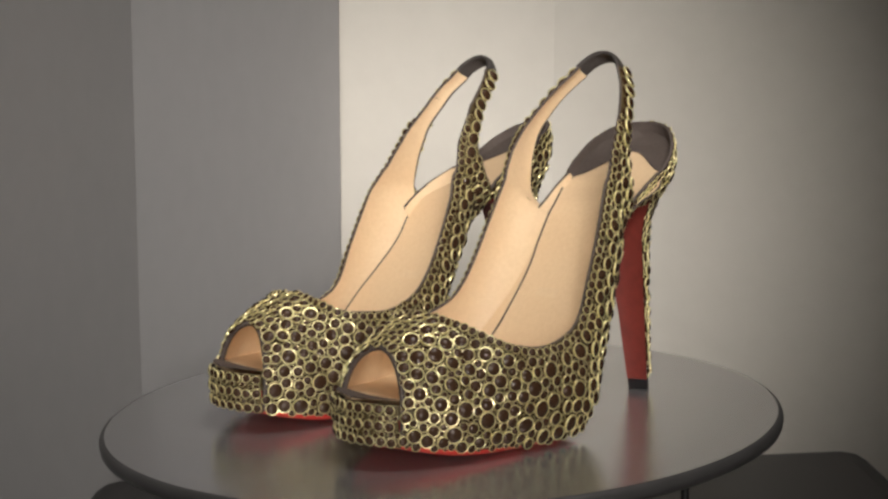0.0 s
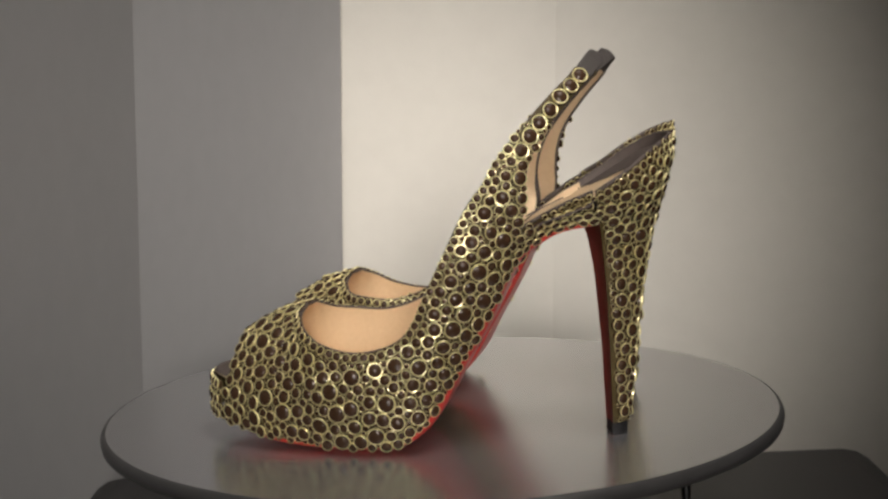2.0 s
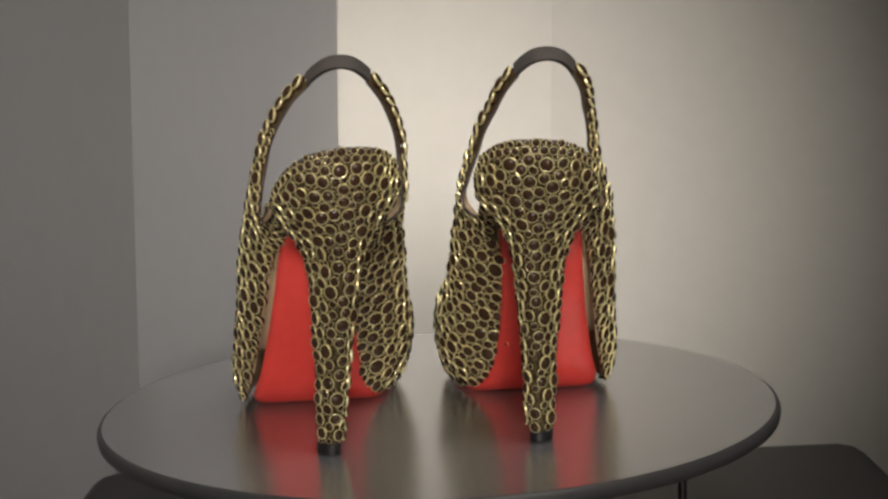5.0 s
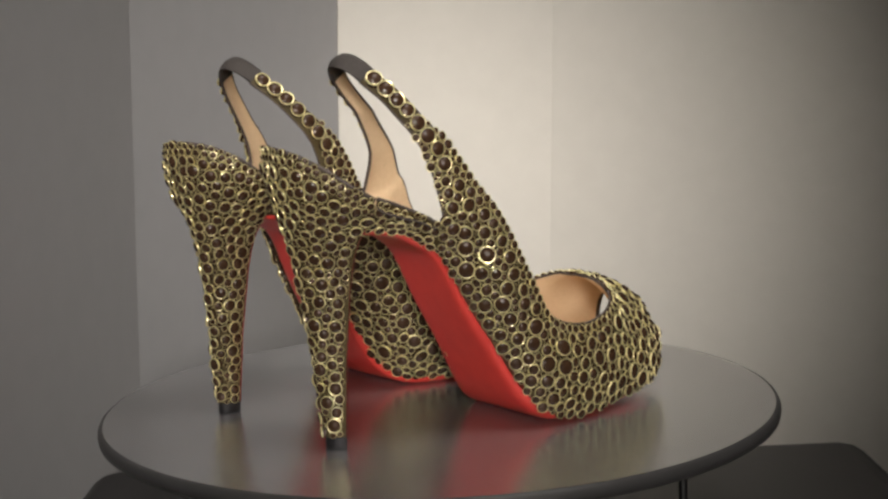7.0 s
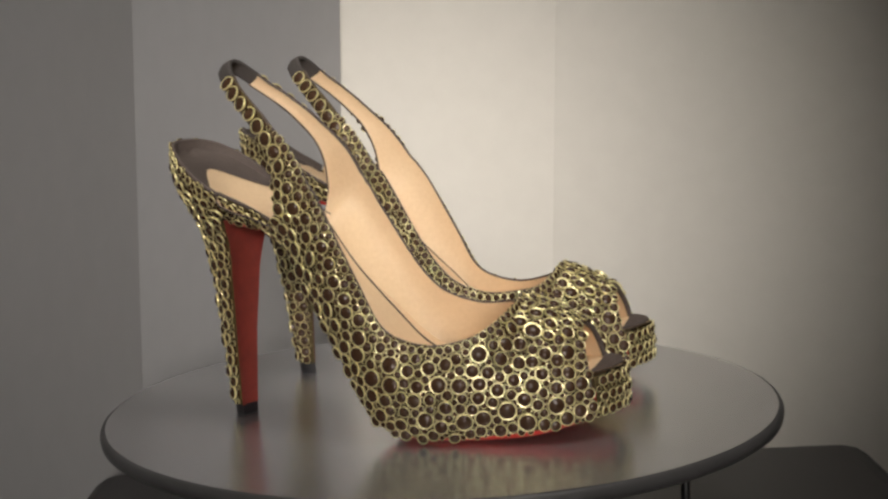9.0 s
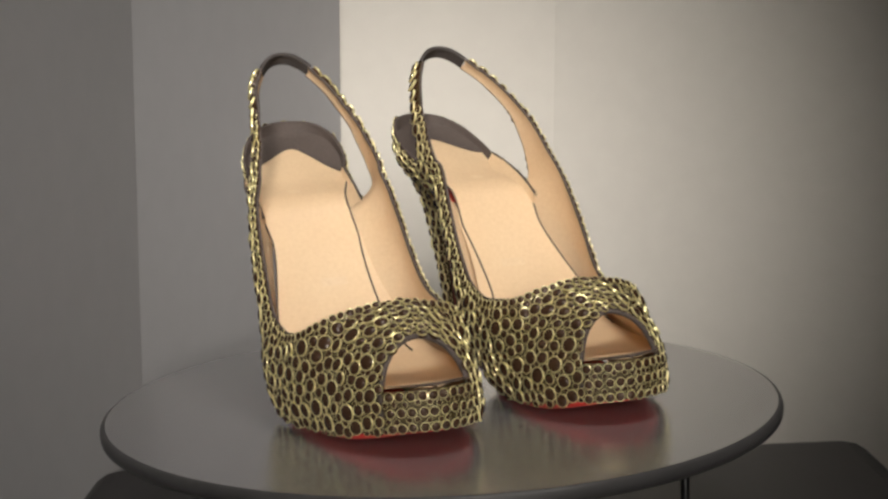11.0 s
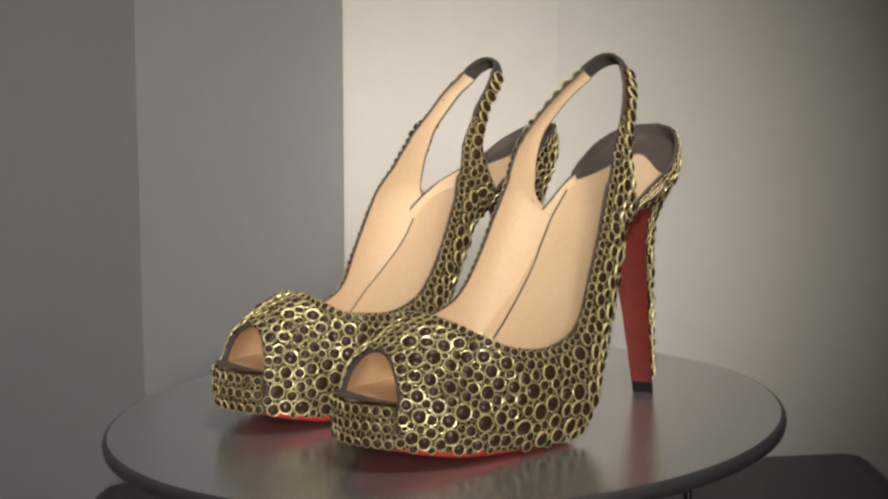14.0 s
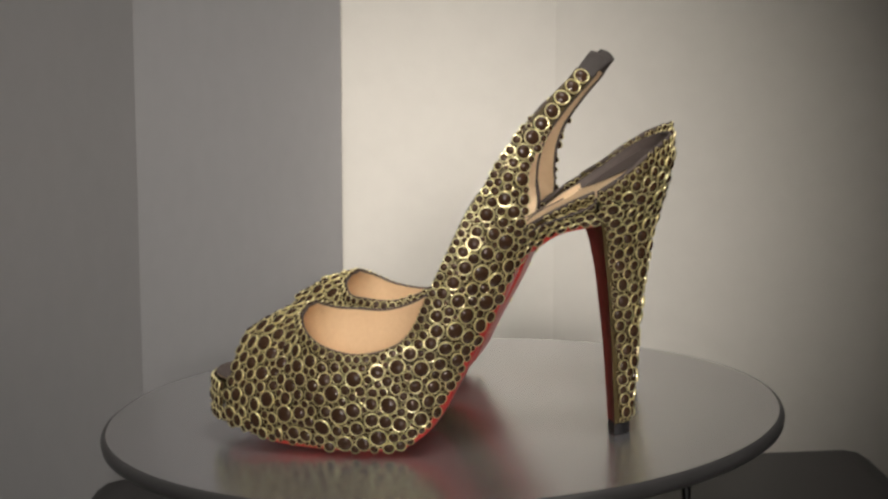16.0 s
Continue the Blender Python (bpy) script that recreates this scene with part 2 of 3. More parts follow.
def wall_stations(outer):
    """Profiles of the upper from the toe opening back to the end of the strap: four control points each."""
    vamp = [  # x on the lower edge, two controls, top point
        (173, (171, 23, 30), (166, 15, 47.5), (163.5, 0, 47.5)),
        (158, (156, 34, 26), (152, 25, 53), (152, 0, 53.5)),
        (146, (144, 39, 25), (141, 30, 55), (140, 0, 57.5)),
        (139, (137, 41, 24), (137, 34, 50), (138, 18, 55.5)),
        (131, (130, 42, 22), (131, 39, 43), (133, 31, 51)),
        (122, (122, 44, 20), (123, 42, 36), (124, 37, 46)),
        (106, (107, 45.5, 18), (108, 43.5, 32), (109, 39.5, 43)),
        (91, (92, 45, 18), (93, 43, 33), (94, 39, 46)),
        (81, (82, 42.5, 24), (84, 41, 40), (85, 38, 53)),
        (73, (74.5, 39.5, 37), (76, 39, 54), (77, 37, 69)),
        (62, (64.5, 37.5, 58), (67, 37.5, 72), (69, 35.5, 85)),
        (50, (54, 34.5, 74), (58, 35.5, 87), (62, 33.5, 99)),
        (41, (46, 32, 90), (52, 33.5, 100), (57, 32.5, 107))]
    strap = [((38, 30, 96), (54, 32.3, 110.5)), ((37, 30, 108), (49, 31.5, 119)), ((35.2, 29, 118), (43.5, 30, 127)), ((31, 28, 128), (36.5, 28, 135)),
             ((24, 25, 137.5), (30, 25, 142.5)), ((17, 20.5, 145.8), (23, 20.5, 150)), ((12.6, 16.5, 150.5), (18.5, 16.5, 154.5)), ((9.4, 13.0, 154.0), (15.4, 13.2, 158.4))]
    rows = []
    for x, p1, p2, p3 in vamp:
        z, yo, yi = edge_at(x)
        k = 1.0 if outer else float(np.interp(x, [41, 100, 150, 173], [1.0, 0.90, 0.92, 0.98]))
        up = 0.0 if outer else float(np.interp(x, [50, 62, 73, 81, 91, 106, 122, 131, 139], [0, 1, 3, 8, 7.5, 6, 4, 0.5, 0]))
        b = (x, yo if outer else yi, z)
        rows.append([*b, p1[0], p1[1] * k, p1[2], p2[0], p2[1] * k, p2[2] + up, p3[0], p3[1] * k, p3[2] + up])
    for (b, t), wide in zip(strap, (1.05, 1.08, 1.08, 1.05, 1.0, 0.96, 0.95, 0.95)):
        b, t = np.array(b, float), np.array(t, float)
        if not outer:
            b[1] *= wide
            t[1] *= wide
        out = np.array((0, 1.2, 0))
        rows.append([*b, *(b + (t - b) / 3 + out), *(b + (t - b) * 2 / 3 + out), *t])
    return rows


def wall_grid(outer, sub=5, across=17):
    rows = catmull(wall_stations(outer), sub)
    t = np.linspace(0, 1, across)[None, :, None]
    p = rows.reshape(len(rows), 4, 3)[:, :, None, :]
    g = (1 - t) ** 3 * p[:, 0] + 3 * t * (1 - t) ** 2 * p[:, 1] + 3 * t * t * (1 - t) * p[:, 2] + t ** 3 * p[:, 3]
    if not outer:
        g[..., 1] *= -1
    # the waist bows outward
    g[..., 1] += np.interp(g[..., 0], [8, 25, 45, 65, 85, 105, 130], [0, 1.5, 3.5, 4.0, 3.0, 1.5, 0])
    return g


def heel_section(z):
    rear = np.interp(z, [3, 25, 46, 61, 81, 98, 113, 125, 129], [-2.4, -4.5, -6.6, -8.6, -12.4, -16.4, -20.8, -22.8, -23.3])
    front = np.interp(z, [3, 38, 68, 85, 95, 130], [4.8, 5.8, 7.8, 10.0, 12.4, 14])
    wide = np.interp(z, [3, 40, 74, 84, 91, 97, 104, 112, 120, 129], [4.5, 6.2, 9.0, 11.2, 14.8, 19.2, 24.4, 26.8, 27.2, 26.2])
    return rear, front, wide


def rim_height(x):
    return np.interp(x, [-24, -18, -9, 2, 14], [128.5, 126, 120.5, 112.8, 106.5])


def heel_grid(n=41, m=40):
    a = np.linspace(-math.pi / 2, math.pi / 2, n)
    g = np.zeros((n, m, 3))
    for i, al in enumerate(a):
        back = math.cos(al)
        full = math.copysign(abs(math.sin(al)) ** 0.8, al)
        slim = math.sin(al * 0.85) / math.sin(math.pi * 0.425)
        slim_back = (math.cos(al * 0.85) - math.cos(math.pi * 0.425)) / (1 - math.cos(math.pi * 0.425))
        top = rim_height(14 - 38 * back)
        for j, v in enumerate(np.linspace(0, 1, m)):
            z = top * (1 - v) + 5.0 * v
            r, f, w = heel_section(z)
            k = float(np.interp(z, [88, 108], [0, 1]))
            g[i, j] = (f + (r - f) * (slim_back + (back - slim_back) * k), w * (slim + (full - slim) * k), z)
    return bend(g)


def strip_grid(outer):
    if outer:
        rows = [(46, 31, 87.5, 46, 26.5, 72), (40, 31, 92, 42, 25.5, 79.5), (32, 30.8, 96.5, 33, 22.5, 87), (24, 30.3, 100.5, 25, 20, 91),
                (16, 29.2, 104, 17, 18.2, 92.5), (8.4, 27.6, 107, 9, 17.2, 93)]
    else:
        rows = [(46, -22, 89, 46, -13.0, 72), (40, -22, 92, 42, -13.2, 79.5), (34, -22, 95.5, 35, -13.6, 87), (29, -22, 99, 29, -13.6, 91),
                (24, -21.8, 102.5, 23, -13.2, 92.5), (17, -21.6, 106.5, 14, -12.3, 93)]
    rows = catmull(rows, 5)
    t = np.linspace(0, 1, 7)[None, :, None]
    g = rows[:, None, :3] * (1 - t) + rows[:, None, 3:] * t
    g[..., 1] += (1.0 if outer else -1.0) * np.sin(np.pi * t[..., 0])
    return g


def front_grid(m=9):
    """The covered front of the platform, below the toe opening."""
    e = EDGE[EDGE[:, 0] >= 172.0]
    pts = [(x + 0.4, y, z) for x, z, y, _ in e[::-1]] + [(x + 0.4, -y, z) for x, z, _, y in e]
    pts = np.array(pts)
    t = np.linspace(0, 1, m)[None, :, None]
    pts[:, 2] -= 1.0
    top = pts.copy()
    top[:, 2] = 27.2 + (pts[:, 0] - 173) * 0.12
    top[:, 0] -= 0.5
    g = pts[:, None] * (1 - t) + top[:, None] * t
    g[..., 0] += 0.8 * np.sin(np.pi * t[..., 0])
    return g


INSOLE = catmull([  # x, z, outer, inner
    (181.6, 29.0, 1, 1), (180.3, 28.8, 8, 8), (177.3, 28.5, 14.5, 14.5), (172, 28, 20, 20), (163, 27, 26.5, 26), (150, 25.3, 33, 30.5), (130, 24.2, 39, 34),
    (110, 24.5, 41, 34), (96, 27, 40.5, 30.5), (86, 34, 38.5, 26), (76, 46, 35.5, 21), (66, 57, 32, 18), (54, 71, 28.5, 16.5), (42, 88, 27.5, 17),
    (33, 94.6, 27, 19.5), (24, 98, 27.2, 23), (14, 102, 26, 25.6), (4, 107.5, 25, 25), (-5, 113, 22.5, 22.5), (-13, 118.2, 17.7, 17.7), (-18, 120.5, 11, 11),
    (-21, 123, 3, 3)], 4)


def insole_grid(rows, lift=0.0, across=15):
    u = np.linspace(-1, 1, across)
    g = np.zeros((len(rows), across, 3))
    for i, (x, z, yo, yi) in enumerate(rows):
        for j, k in enumerate(u):
            y = yo * k if k > 0 else yi * k
            cup = 0.9 * k * k if x > 14 else 2.2 * k * k
            g[i, j] = (x, y, z + lift + cup - 0.4)
    return bend(g)


def sole_grid():
    rows = EDGE
    prof = [(0.93, 0.6), (0.915, -1.2), (0.88, -2.6), (0.82, -3.4), (0.72, -3.8), (0.4, -3.8)]
    prof = prof + [(0.0, -3.8)] + [(-k, d) for k, d in prof[::-1]]
    g = np.zeros((len(rows), len(prof), 3))
    for i, (x, z, yo, yi) in enumerate(rows):
        slope = np.interp(x, [14, 30, 50, 76, 90], [0.35, 0.6, 0.9, 0.7, 0.0])
        for j, (k, d) in enumerate(prof):
            y = (yo + 0.6) * k if k > 0 else (yi + 0.6) * k
            y *= 1 + 0.032 * float(np.clip((105 - x) / 25.0, 0, 1))
            dip = d * np.interp(x, [14, 40, 80], [0.45, 0.6, 1.0])
            skew = 0.21 * (y - 3) * float(np.clip((45 - x) / 31.0, 0, 1))
            toe = float(np.clip((x - 150) / 32.0, 0, 1))
            g[i, j] = (x - dip * slope * -0.5 - skew - 4.5 * toe, y * (1 - 0.10 * toe), z + dip + 1.0 * toe)
    return g


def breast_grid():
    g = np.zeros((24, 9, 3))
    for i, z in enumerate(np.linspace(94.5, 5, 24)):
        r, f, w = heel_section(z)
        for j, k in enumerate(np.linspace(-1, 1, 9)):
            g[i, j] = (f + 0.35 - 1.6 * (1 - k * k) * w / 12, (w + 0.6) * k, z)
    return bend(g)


def surface_points(g, count, rng, margin):
    """Random points spread evenly over a grid: place, normal, room to the nearest border."""
    a = np.linalg.norm(np.cross(g[1:, :-1] - g[:-1, :-1], g[:-1, 1:] - g[:-1, :-1]), axis=2)
    pick = rng.choice(a.size, count, p=a.ravel() / a.sum())
    i, j = pick // a.shape[1], pick % a.shape[1]
    u, v = rng.random(count)[:, None], rng.random(count)[:, None]
    mixed = lambda q: (q[i, j] * (1 - u) + q[i + 1, j] * u) * (1 - v) + (q[i, j + 1] * (1 - u) + q[i + 1, j + 1] * u) * v
    p, n = mixed(g), mixed(normals(g))
    n /= np.linalg.norm(n, axis=1, keepdims=True)
    room = np.full(count, 9999.0)
    for line in margin:
        for q in line[::2]:
            room = np.minimum(room, ((p - q) ** 2).sum(1))
    room = np.sqrt(room)
    return p, n, room, a.sum()


def pack_stones(shells, straps, seed):
    """Stones of mixed sizes packed over the shells: rows of place, normal, radius."""
    rng = np.random.default_rng(seed)
    kept_p, kept_n, kept_r, kept_s = [], [], [], []
    on = [0]

    cells = {}

    def place(p, n, r, gap=1.0):
        c = [int(q // 8) for q in p]
        for i in (-1, 0, 1):
            for j in (-1, 0, 1):
                for k in (-1, 0, 1):
                    for q, w in cells.get((c[0] + i, c[1] + j, c[2] + k), ()):
                        if (q[0] - p[0]) ** 2 + (q[1] - p[1]) ** 2 + (q[2] - p[2]) ** 2 < ((w + r) * gap) ** 2:
                            return False
        cells.setdefault(tuple(c), []).append((tuple(map(float, p)), float(r)))
        kept_p.append(p)
        kept_n.append(n)
        kept_r.append(r)
        kept_s.append(on[0])
        return True

    for k_s, (g, r, step) in enumerate(straps):
        on[0] = k_s
        mid, nn = g[:, g.shape[1] // 2], normals(g)[:, g.shape[1] // 2]
        keep = mid[:, 2] > 122
        e, ns = mid[keep], nn[keep]
        if e[0, 2] < e[-1, 2]:
            e, ns = e[::-1], ns[::-1]
        s = np.concatenate([[0], np.cumsum(np.linalg.norm(np.diff(e, axis=0), axis=1))])
        for q in np.arange(r, s[-1], step):
            p = np.array([np.interp(q, s, e[:, k]) for k in range(3)])
            m = np.array([np.interp(q, s, ns[:, k]) for k in range(3)])
            place(p, m / np.linalg.norm(m), r * rng.uniform(0.95, 1.03), 0.9)
    for k_s, (g, lines, radii) in enumerate(shells):
        on[0] = k_s
        nn = normals(g)
        for edge, r, inset in lines:
            e, ns = edge(g), edge(nn)
            step = np.linalg.norm(np.diff(e, axis=0), axis=1)
            s = np.concatenate([[0], np.cumsum(step)])
            for q in np.arange(r, s[-1] - r * 0.5, 2.06 * r):
                p = np.array([np.interp(q, s, e[:, k]) for k in range(3)])
                if p[2] > 126 and p[0] > 3:
                    continue
                m = np.array([np.interp(q, s, ns[:, k]) for k in range(3)])
                place(p, m / max(np.linalg.norm(m), 1e-9), r * rng.uniform(0.92, 1.0), 0.96)
    for k_s, (g, lines, radii) in enumerate(shells):
        on[0] = k_s
        border = [g[:, 0], g[:, -1], g[0], g[-1]]
        for r, tries, cap in radii:
            area = np.linalg.norm(np.cross(g[1:, :-1] - g[:-1, :-1], g[:-1, 1:] - g[:-1, :-1]), axis=2).sum()
            p, n, room, area = surface_points(g, int(area * tries), rng, border)
            got, most = 0, area * cap
            free = (room > r * 1.0) & ((p[:, 2] < 136) | (p[:, 0] < 3))
            if k_s == 2:  # the heel's front corners stay clear
                for line in (g[0], g[-1]):
                    for q in line[line[:, 2] < 96]:
                        free &= ((p - q) ** 2).sum(1) > (r + 1.1) ** 2
            if k_s in (1, 5):  # the arch side stays clear of the sole's edge
                low = g[:, 0 if k_s == 1 else -1]
                for q in low[low[:, 2] > 40]:
                    free &= ((p - q) ** 2).sum(1) > (r + 1.6) ** 2
            taken, radius = np.array(kept_p), np.array(kept_r)
            for c in range(0, len(p), 2000):
                d = ((p[c:c + 2000, None] - taken[None]) ** 2).sum(2)
                free[c:c + 2000] &= ~(d < (((radius + r * 0.94) * 0.93) ** 2)[None]).any(1)
            p, n, room = p[free], n[free], room[free]
            if r < 2.3:  # the smaller ones follow the edges in rows
                turn = np.argsort(room + rng.normal(0, 0.5, len(room)))
                p, n = p[turn], n[turn]
            for k in range(len(p)):
                if got >= most:
                    break
                if place(p[k], n[k], r * rng.uniform(0.94, 1.06), 0.93):
                    got += 1
    return np.array(kept_p), np.array(kept_n), np.array(kept_r), kept_s


def stone_template(sides=12):
    rings = [(0.95, -0.10), (0.98, 0.36), (1.02, 0.48), (1.0, 0.60), (0.945, 0.65), (0.875, 0.55), (0.73, 0.66), (0.50, 0.76), (0.22, 0.82)]
    v, f, slot = [], [], []
    for r, z in rings:
        for k in range(sides):
            a = 2 * math.pi * k / sides
            v.append((r * math.cos(a), r * math.sin(a), z))
    for i in range(len(rings) - 1):
        for k in range(sides):
            f.append((i * sides + k, i * sides + (k + 1) % sides, (i + 1) * sides + (k + 1) % sides, (i + 1) * sides + k))
            slot.append(0 if 0 < i < 5 else 1)
    f.append(tuple((len(rings) - 1) * sides + k for k in range(sides)))
    slot.append(1)
    return np.array(v), f, slot


STONE_V, STONE_F, STONE_SLOT = stone_template()
stone_mesh = bpy.data.meshes.new("rhinestone")
stone_mesh.from_pydata([tuple(v) for v in STONE_V], [], STONE_F)
stone_mesh.materials.append(GOLD)
stone_mesh.materials.append(STONE)
stone_mesh.polygons.foreach_set("material_index", STONE_SLOT)
stone_mesh.polygons.foreach_set("use_smooth", [True] * len(STONE_F))
stone_mesh.update()


def build_shoe(name, side, seed, sway, rear, pinch, label):
    """A platform slingback. side +1: outer side at +y; -1: mirrored. Returns its root."""
    root = new(name)
    tagged(root, label, "shoe", "pair of shoes on the turntable")

    def put(p):
        """Millimetres of the plan to metres of the thing, with the slight lean of the pair."""
        p = np.asarray(p, float).copy()
        strap = (p[..., 0] > 3.5) * np.clip((p[..., 0] - 2 + (p[..., 2] - 130) * 0.5) / 10, 0, 1)
        bump = strap * np.interp(p[..., 2], [98, 122, 140, 154, 162], [0, 0.9, 1, 0.35, 0])
        p[..., 0] += 22 * pinch * bump * (p[..., 1] < 0)
        p[..., 1] *= 1 - pinch * bump * np.where(p[..., 1] < 0, 0.85, 1.0)
        p[..., 1] = p[..., 1] * side + rear * np.clip((60 - p[..., 0]) / 40.0, 0, 1) * np.clip(p[..., 2] / 100.0, 0, 1) - 0.037 * p[..., 2] - sway * np.clip((p[..., 2] - 105) / 55.0, 0, 1) * strap
        return p * 0.001

    def sheet(nm, g, material, lab="", flip=False, thick=0.0, under=None):
        """A grid as a mesh; with thick it becomes a closed shell of that depth."""
        n, m = g.shape[:2]
        fl = flip if side > 0 else not flip
        v = [put(g).reshape(-1, 3)]
        f = grid_faces(n, m, fl)
        if thick:
            gi = g - normals(g) * thick * (-1 if flip else 1)
            v.append(put(gi).reshape(-1, 3))
            f += grid_faces(n, m, not fl, n * m)
            o = n * m
            loop = [i * m for i in range(n)] + [(n - 1) * m + j for j in range(1, m)] + [i * m + m - 1 for i in range(n - 2, -1, -1)] + [j for j in range(m - 2, 0, -1)]
            for k in range(len(loop)):
                a, b = loop[k], loop[(k + 1) % len(loop)]
                f.append((a, a + o, b + o, b) if fl else (a, b, b + o, a + o))
        return link_mesh(nm, np.vstack(v), f, material, under or root, lab)

    def piping(nm, line, r, material, under, lab=""):
        v, f = tube(put(line) * 1000, r, 7)
        return link_mesh(nm, v * 0.001, f, material, under, lab)

    wo, wi = wall_grid(True), wall_grid(False)
    hg, fg = heel_grid(), front_grid()
    so, si = strip_grid(True), strip_grid(False)
    # shells: the outward normal of each grid decides its turn
    covers = []
    for nm, g, centre, lab in (("upper_side", wo, (110, 0, 20), "gold-brown fabric side set with dark stones"), ("upper_side", wi, (110, 0, 20), "gold-brown fabric side set with dark stones"),
                               ("heel_cover", hg, (0, 0, 60), "slim stone-set heel and heel cup"), ("platform_front", fg, (150, 0, 20), "platform front with three rows of stones"),
                               ("counter_strip", so, (30, 0, 90), ""), ("counter_strip", si, (30, 0, 90), "")):
        mid = g[g.shape[0] // 2, g.shape[1] // 2]
        out = normals(g)[g.shape[0] // 2, g.shape[1] // 2]
        if float(np.dot(out, mid - np.array(centre))) < 0:
            g[:] = g[::-1].copy()
        cover = sheet(nm, g, FABRIC, lab)
        covers.append(cover)
        if nm == "upper_side":
            sheet("lining", g - normals(g) * 1.5, LINING, "smooth tan leather lining", flip=True, under=cover)
        elif nm == "counter_strip":
            sheet("strip_lining", g - normals(g) * 1.3, LINING, "", flip=True, under=cover)
    # dark bound edges
    for cover, g in zip(covers, (wo, wi)):
        i = normals(g)
        inner = g - i * 0.75
        piping("edge_binding", inner[:, -1], 0.75, DARK_LEATHER, cover, "thin dark leather edge")
        ends = [inner[0], inner[-1]]
        toe = max(ends, key=lambda e: e[:, 0].max())
        piping("toe_binding", toe, 1.25, DARK_LEATHER, cover, "thin dark leather edge of the toe opening")
        low = inner[:, 0]
        piping("back_binding", low[low[:, 2] > 84], 0.75, DARK_LEATHER, cover)
    rim = hg[:, 0] - normals(hg)[:, 0] * 0.7
    piping("heel_rim", rim, 1.0, DARK_LEATHER, covers[2])
    inner_wall = hg[:, :7] - normals(hg)[:, :7] * 1.5
    sheet("heel_lining", inner_wall, DARK_LEATHER, "dark leather inside of the heel cup", flip=True, under=covers[2])
    for cover, g in zip(covers[4:], (so, si)):
        piping("strip_binding", (g - normals(g) * 0.6)[:, 0], 0.8, DARK_LEATHER, cover)
    # insole, with the dark heel pad and toe edge
    insole = sheet("insole", insole_grid(INSOLE), LINING, "tan leather insole", flip=True)
    bound = INSOLE[(INSOLE[:, 0] < 100) & (INSOLE[:, 0] > 12)].copy()
    bound[:, 3] *= np.interp(bound[:, 0], [42, 78], [1.0, 0.66])
    ig = insole_grid(bound, 0.1)
    for j in (0, -1):
        piping("insole_binding", ig[:, j], 0.45, DARK_LEATHER, insole, "thin dark leather edge of the insole")
    for x0, x1, half in ((67.5, 64.5, 6.5), (28, 24.5, 3.2)):
        mark = np.zeros((4, 7, 3))
        for i, x in enumerate(np.linspace(x0, x1, 4)):
            z = float(np.interp(-x, -INSOLE[:, 0], INSOLE[:, 1]))
            for j, y in enumerate(np.linspace(-half, half, 7)):
                mark[i, j] = (x, y + 4, z - 0.15)
        sheet("stamp", bend(mark), STAMP, "faint worn stamped mark", flip=True, under=insole)
    pad_rows = INSOLE[INSOLE[:, 0] < 7.0]
    pad = insole_grid(pad_rows, 0.35)
    u = np.linspace(-1, 1, pad.shape[1])
    for j, k in enumerate(u):
        front_x = 1.0 - 10.0 * math.cos(k * math.pi * 0.95) - 3.0 * k
        s = np.linspace(front_x, pad_rows[-1, 0], len(pad_rows))
        for i, x in enumerate(s):
            z, yo, yi = [float(np.interp(-x, -INSOLE[:, 0], INSOLE[:, q])) for q in (1, 2, 3)]
            pad[i, j] = (x, (yo if k > 0 else yi) * k, z + 2.2 * k * k - 0.4 + 0.5)
    pad = bend(pad)
    sheet("heel_pad", pad, DARK_LEATHER, "dark brown leather heel pad", flip=True, under=insole)
    toe_rows = INSOLE[INSOLE[:, 0] > 168.5]
    sheet("toe_rim", insole_grid(toe_rows, 0.6), DARK_LEATHER, "dark leather top of the platform", flip=True, under=insole)
    # red sole, heel breast, tip
    sheet("sole", sole_grid(), RED, "glossy lacquer-red sole", flip=False)
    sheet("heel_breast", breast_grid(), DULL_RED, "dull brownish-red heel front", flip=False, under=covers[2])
    ring = []
    for z in (5.2, 5.0, 0.6, 0.0):
        r, f, w = heel_section(4)
        k = 1.0 if z in (5.0, 0.6) else 0.9
        for al in np.linspace(-math.pi / 2, math.pi / 2, 15):
            ring.append((2 + k * (f + 0.4 + (r - f - 0.8) * math.cos(al) - 2), k * (w + 0.4) * math.sin(al), z))
    faces = []
    for i in range(3):
        for j in range(15):
            q = (j + 1) % 15
            faces.append((i * 15 + j, i * 15 + q, (i + 1) * 15 + q, (i + 1) * 15 + j))
    faces += [tuple(range(15)), tuple(45 + j for j in range(14, -1, -1))]
    link_mesh("heel_tip", put(bend(np.array(ring))), faces, RUBBER, covers[2], "black rubber heel tip", smooth=False)
    # black elastic over the back of the strap
    eb = catmull([(9.4, 13.0, 154), (7.2, 9.3, 157), (5.1, 5, 159.2), (4.3, 0, 160), (5.1, -4.8, 159.2), (7.2, -8.9, 157), (9.4, -12.4, 154)], 6)
    et = catmull([(15.4, 13.2, 158.4), (13.0, 9.6, 161.5), (11, 5.2, 163.9), (10.2, 0, 164.7), (11, -5, 163.9), (13.0, -9.1, 161.5), (15.4, -12.5, 158.4)], 6)
    t = np.linspace(0, 1, 6)[None, :, None]
    eg = eb[:, None] * (1 - t) + et[:, None] * t
    eg += np.array([-0.7, 0, 0.8]) * np.sin(np.pi * t) * (1 - np.abs(np.linspace(-1, 1, len(eb))) ** 2)[:, None, None]
    thick = normals(eg) * 0.9
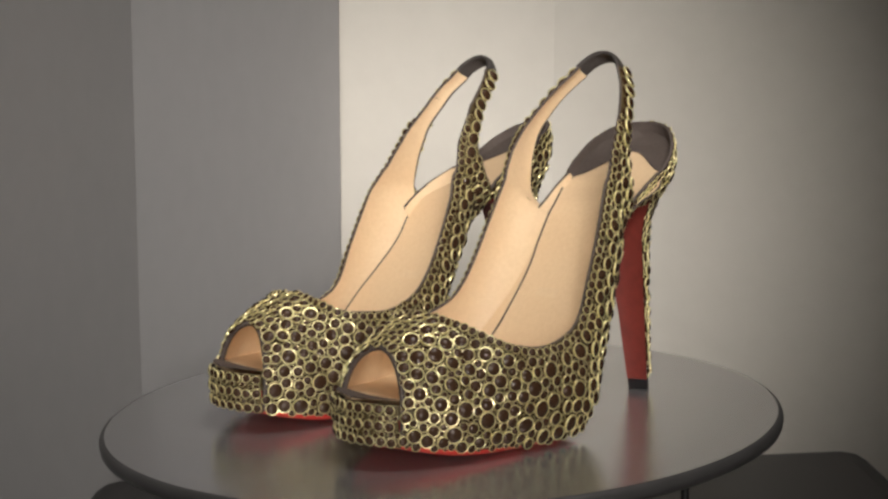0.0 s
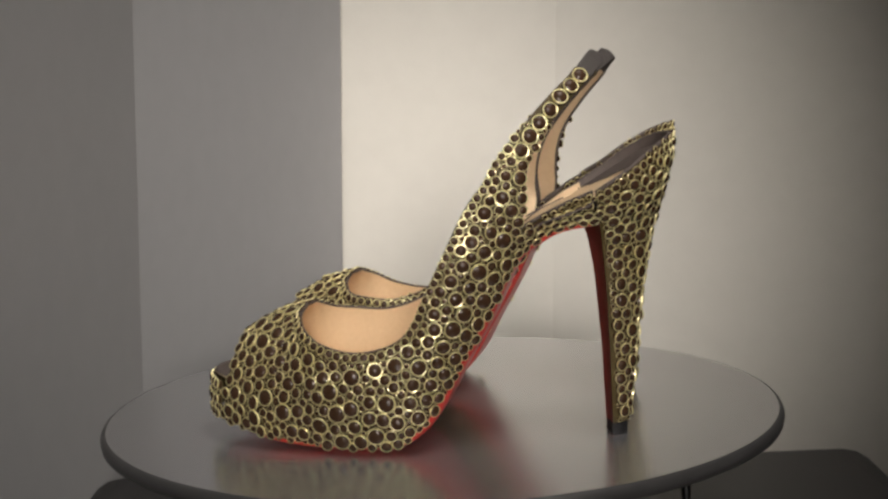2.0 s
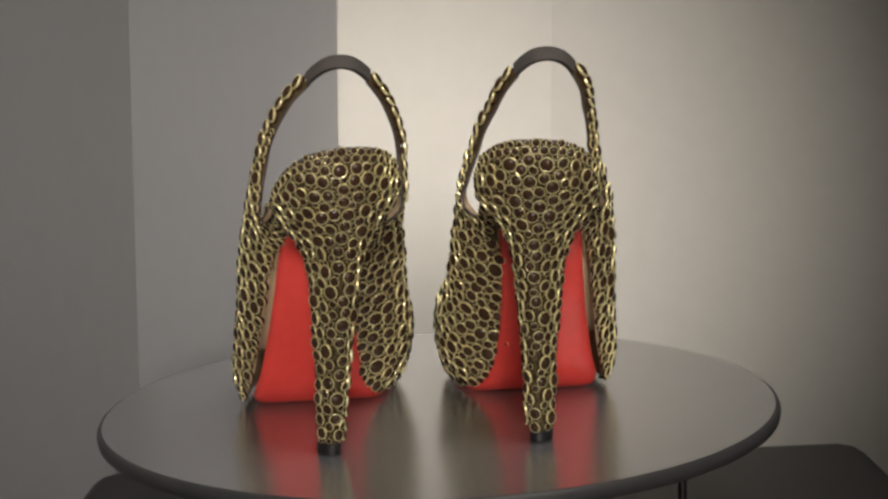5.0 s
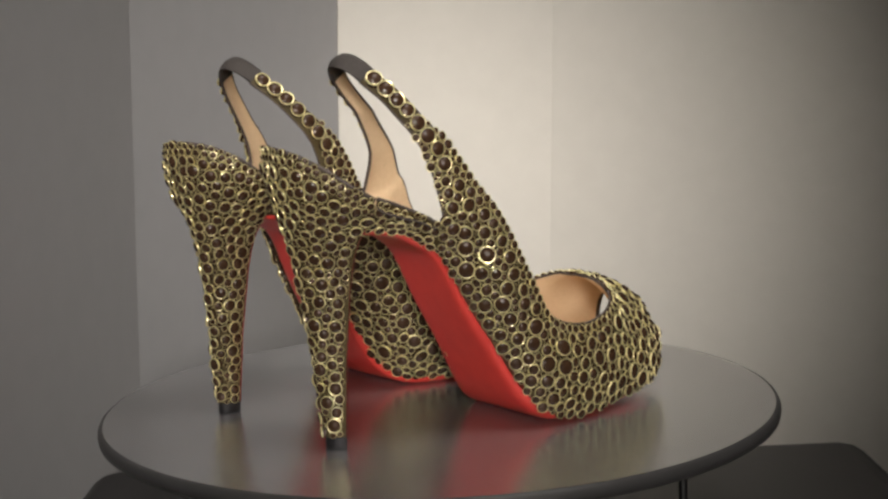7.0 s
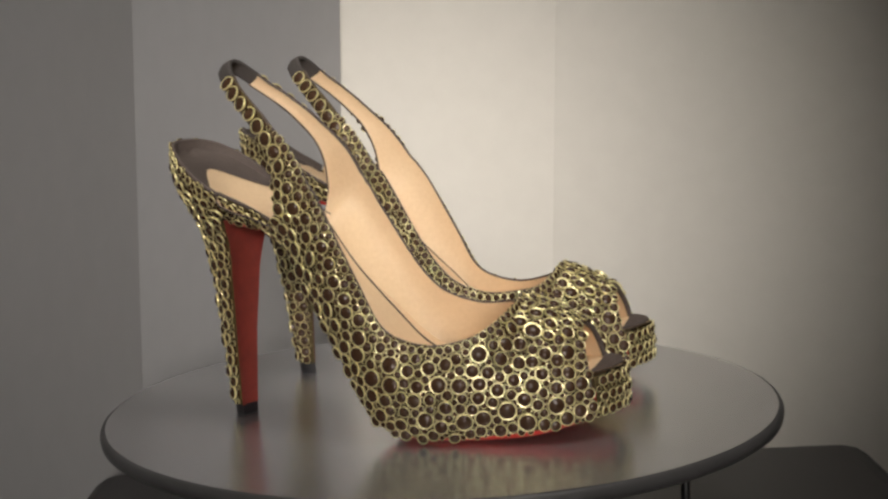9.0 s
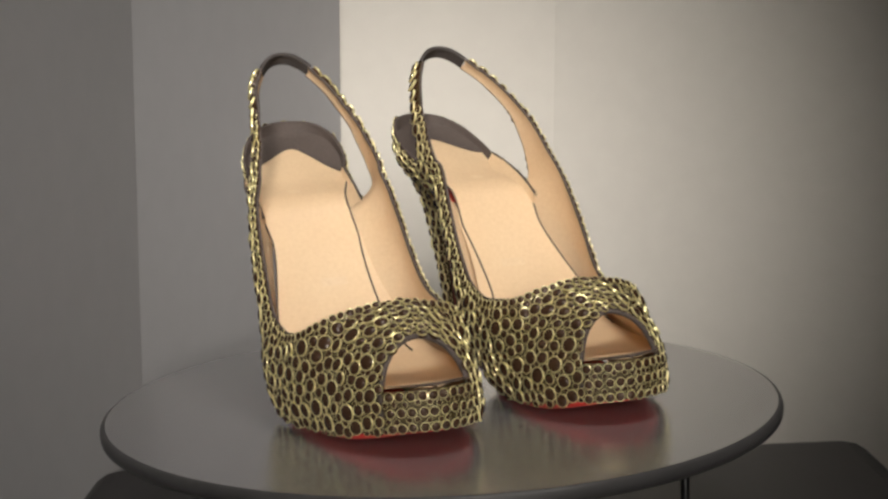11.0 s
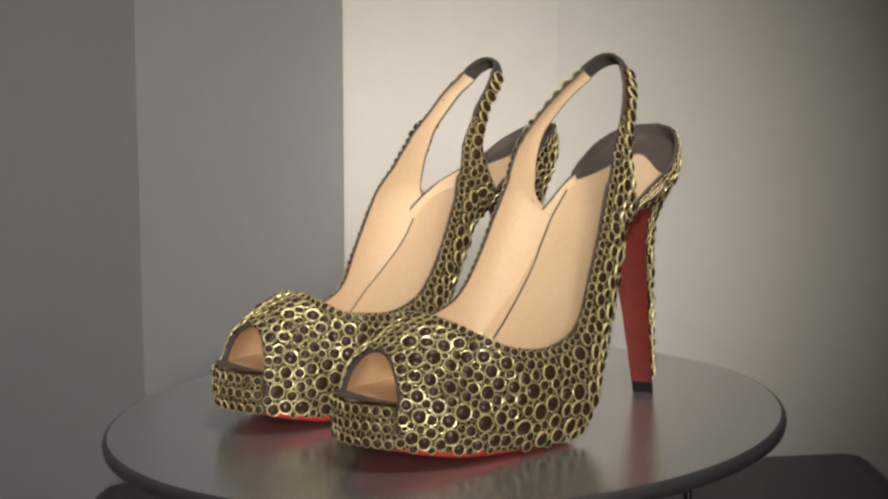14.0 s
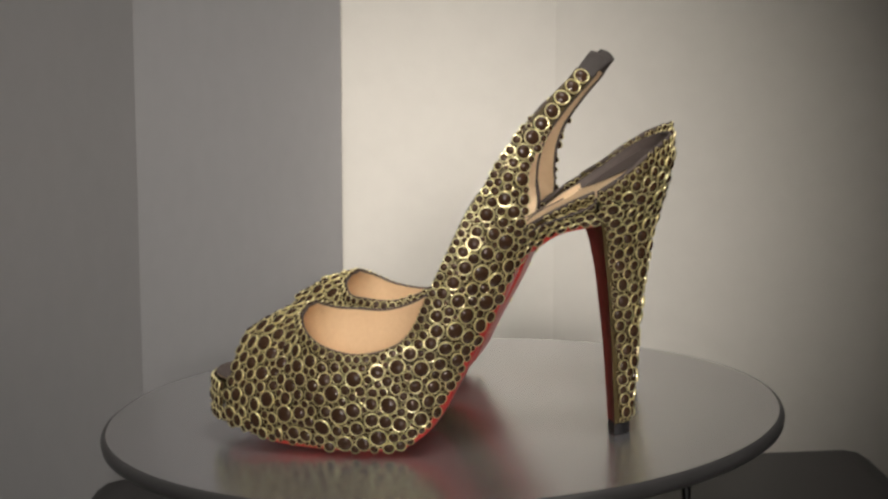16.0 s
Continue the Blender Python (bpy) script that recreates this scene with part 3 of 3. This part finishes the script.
    loop = np.concatenate([eg + thick, (eg - thick)[:, ::-1], (eg + thick)[:, :1]], axis=1)
    sheet("elastic_strap", loop, ELASTIC, "black ribbed elastic heel strap")

    # stones
    wall_radii = [(3.6, 0.6, 1 / 360.0), (3.0, 1.0, 1 / 120.0), (2.45, 1.0, 1 / 48.0), (2.0, 3.0, 1 / 18.0), (1.6, 3.0, 1.0), (1.25, 3.0, 1.0), (0.95, 3.0, 1.0)]
    heel_radii = [(2.8, 0.8, 1 / 120.0), (2.4, 1.0, 1 / 42.0), (2.05, 3.0, 1 / 16.0), (1.6, 3.0, 1.0), (1.25, 3.0, 1.0), (0.95, 3.0, 1.0)]
    strip_radii = [(2.1, 3.0, 1.0), (1.3, 3.0, 1.0)]
    rows3 = [(lambda q, j=j: q[:, j], 2.15, 0) for j in (1, 4, 7)]
    shells = [(wo, [(lambda q: q[:, -2], 1.9, 0)], wall_radii), (wi, [(lambda q: q[:, -2], 1.9, 0)], wall_radii),
              (hg, [(lambda q: q[:, 1], 1.8, 0)], heel_radii), (fg, rows3, [(1.3, 2.0, 1.0)]),
              (so, [(lambda q: q[:, 2], 2.2, 0)], strip_radii), (si, [(lambda q: q[:, 2], 2.2, 0)], strip_radii)]
    P, N, R, S = pack_stones(shells, [(wo, 3.3, 6.9), (wi, 3.3, 6.9)], seed)
    order = np.argsort(-(R + np.where(P[:, 0] > 60, 1.0, 0.0)), kind="stable")
    rng = np.random.default_rng(seed + 5)
    verts, faces, slots = [], [], []
    for rank, k in enumerate(order):
        n = Vector(N[k])
        n.y *= side
        n.normalize()
        tilt = Vector(rng.normal(0, 0.10, 3))
        m = (n + tilt).normalized().to_track_quat("Z", "Y").to_matrix().to_4x4()
        m = Matrix.Translation(put(P[k] - N[k] * 0.1)) @ m @ Matrix.Rotation(rng.uniform(0, 6.28), 4, "Z") @ Matrix.Diagonal((*[R[k] * 0.00106] * 2, min(R[k], 2.9) * 0.00132, 1))
        if rank < 300:
            ob = new("rhinestone", stone_mesh)
            ob.parent = covers[S[k]]
            ob.matrix_basis = m
        else:
            base = len(verts) * len(STONE_V)
            mm = np.array(m)
            verts.append(STONE_V @ mm[:3, :3].T + mm[:3, 3])
            faces += [tuple(base + q for q in f) for f in STONE_F]
            slots += STONE_SLOT
    rest = link_mesh("small_rhinestone_setting", np.vstack(verts), faces, None, root, "densely set small dark stones in gold rims", True, [GOLD, STONE], slots)
    tagged(rest, kind="stuff")
    return root


LEFT_AT = pose(0.0946, 0.0351, 0, 0, 0, -129.8)
RIGHT_AT = pose(0.0299, 0.0891, 0, 0, 0, -132.8)
left_shoe = build_shoe("slingback_shoe", 1, 11, 1.5, -2.0, 0.04, "peep-toe slingback covered in gold-rimmed dark stones, lacquer-red sole, on turntable")
right_shoe = build_shoe("slingback_shoe", -1, 23, 4.0, 0.0, 0.22, "mirrored peep-toe slingback covered in gold-rimmed dark stones, lacquer-red sole")


# ---------------------------------------------------------------- what moves
def motions():
    turn = [(t, pose(0, 0, 0, 0, 0, a)) for t, a, _, _ in PATH]
    walk(turntable, turn)
    walk(left_shoe, [(t, m @ LEFT_AT) for t, m in turn])
    walk(right_shoe, [(t, m @ RIGHT_AT) for t, m in turn])


motions()
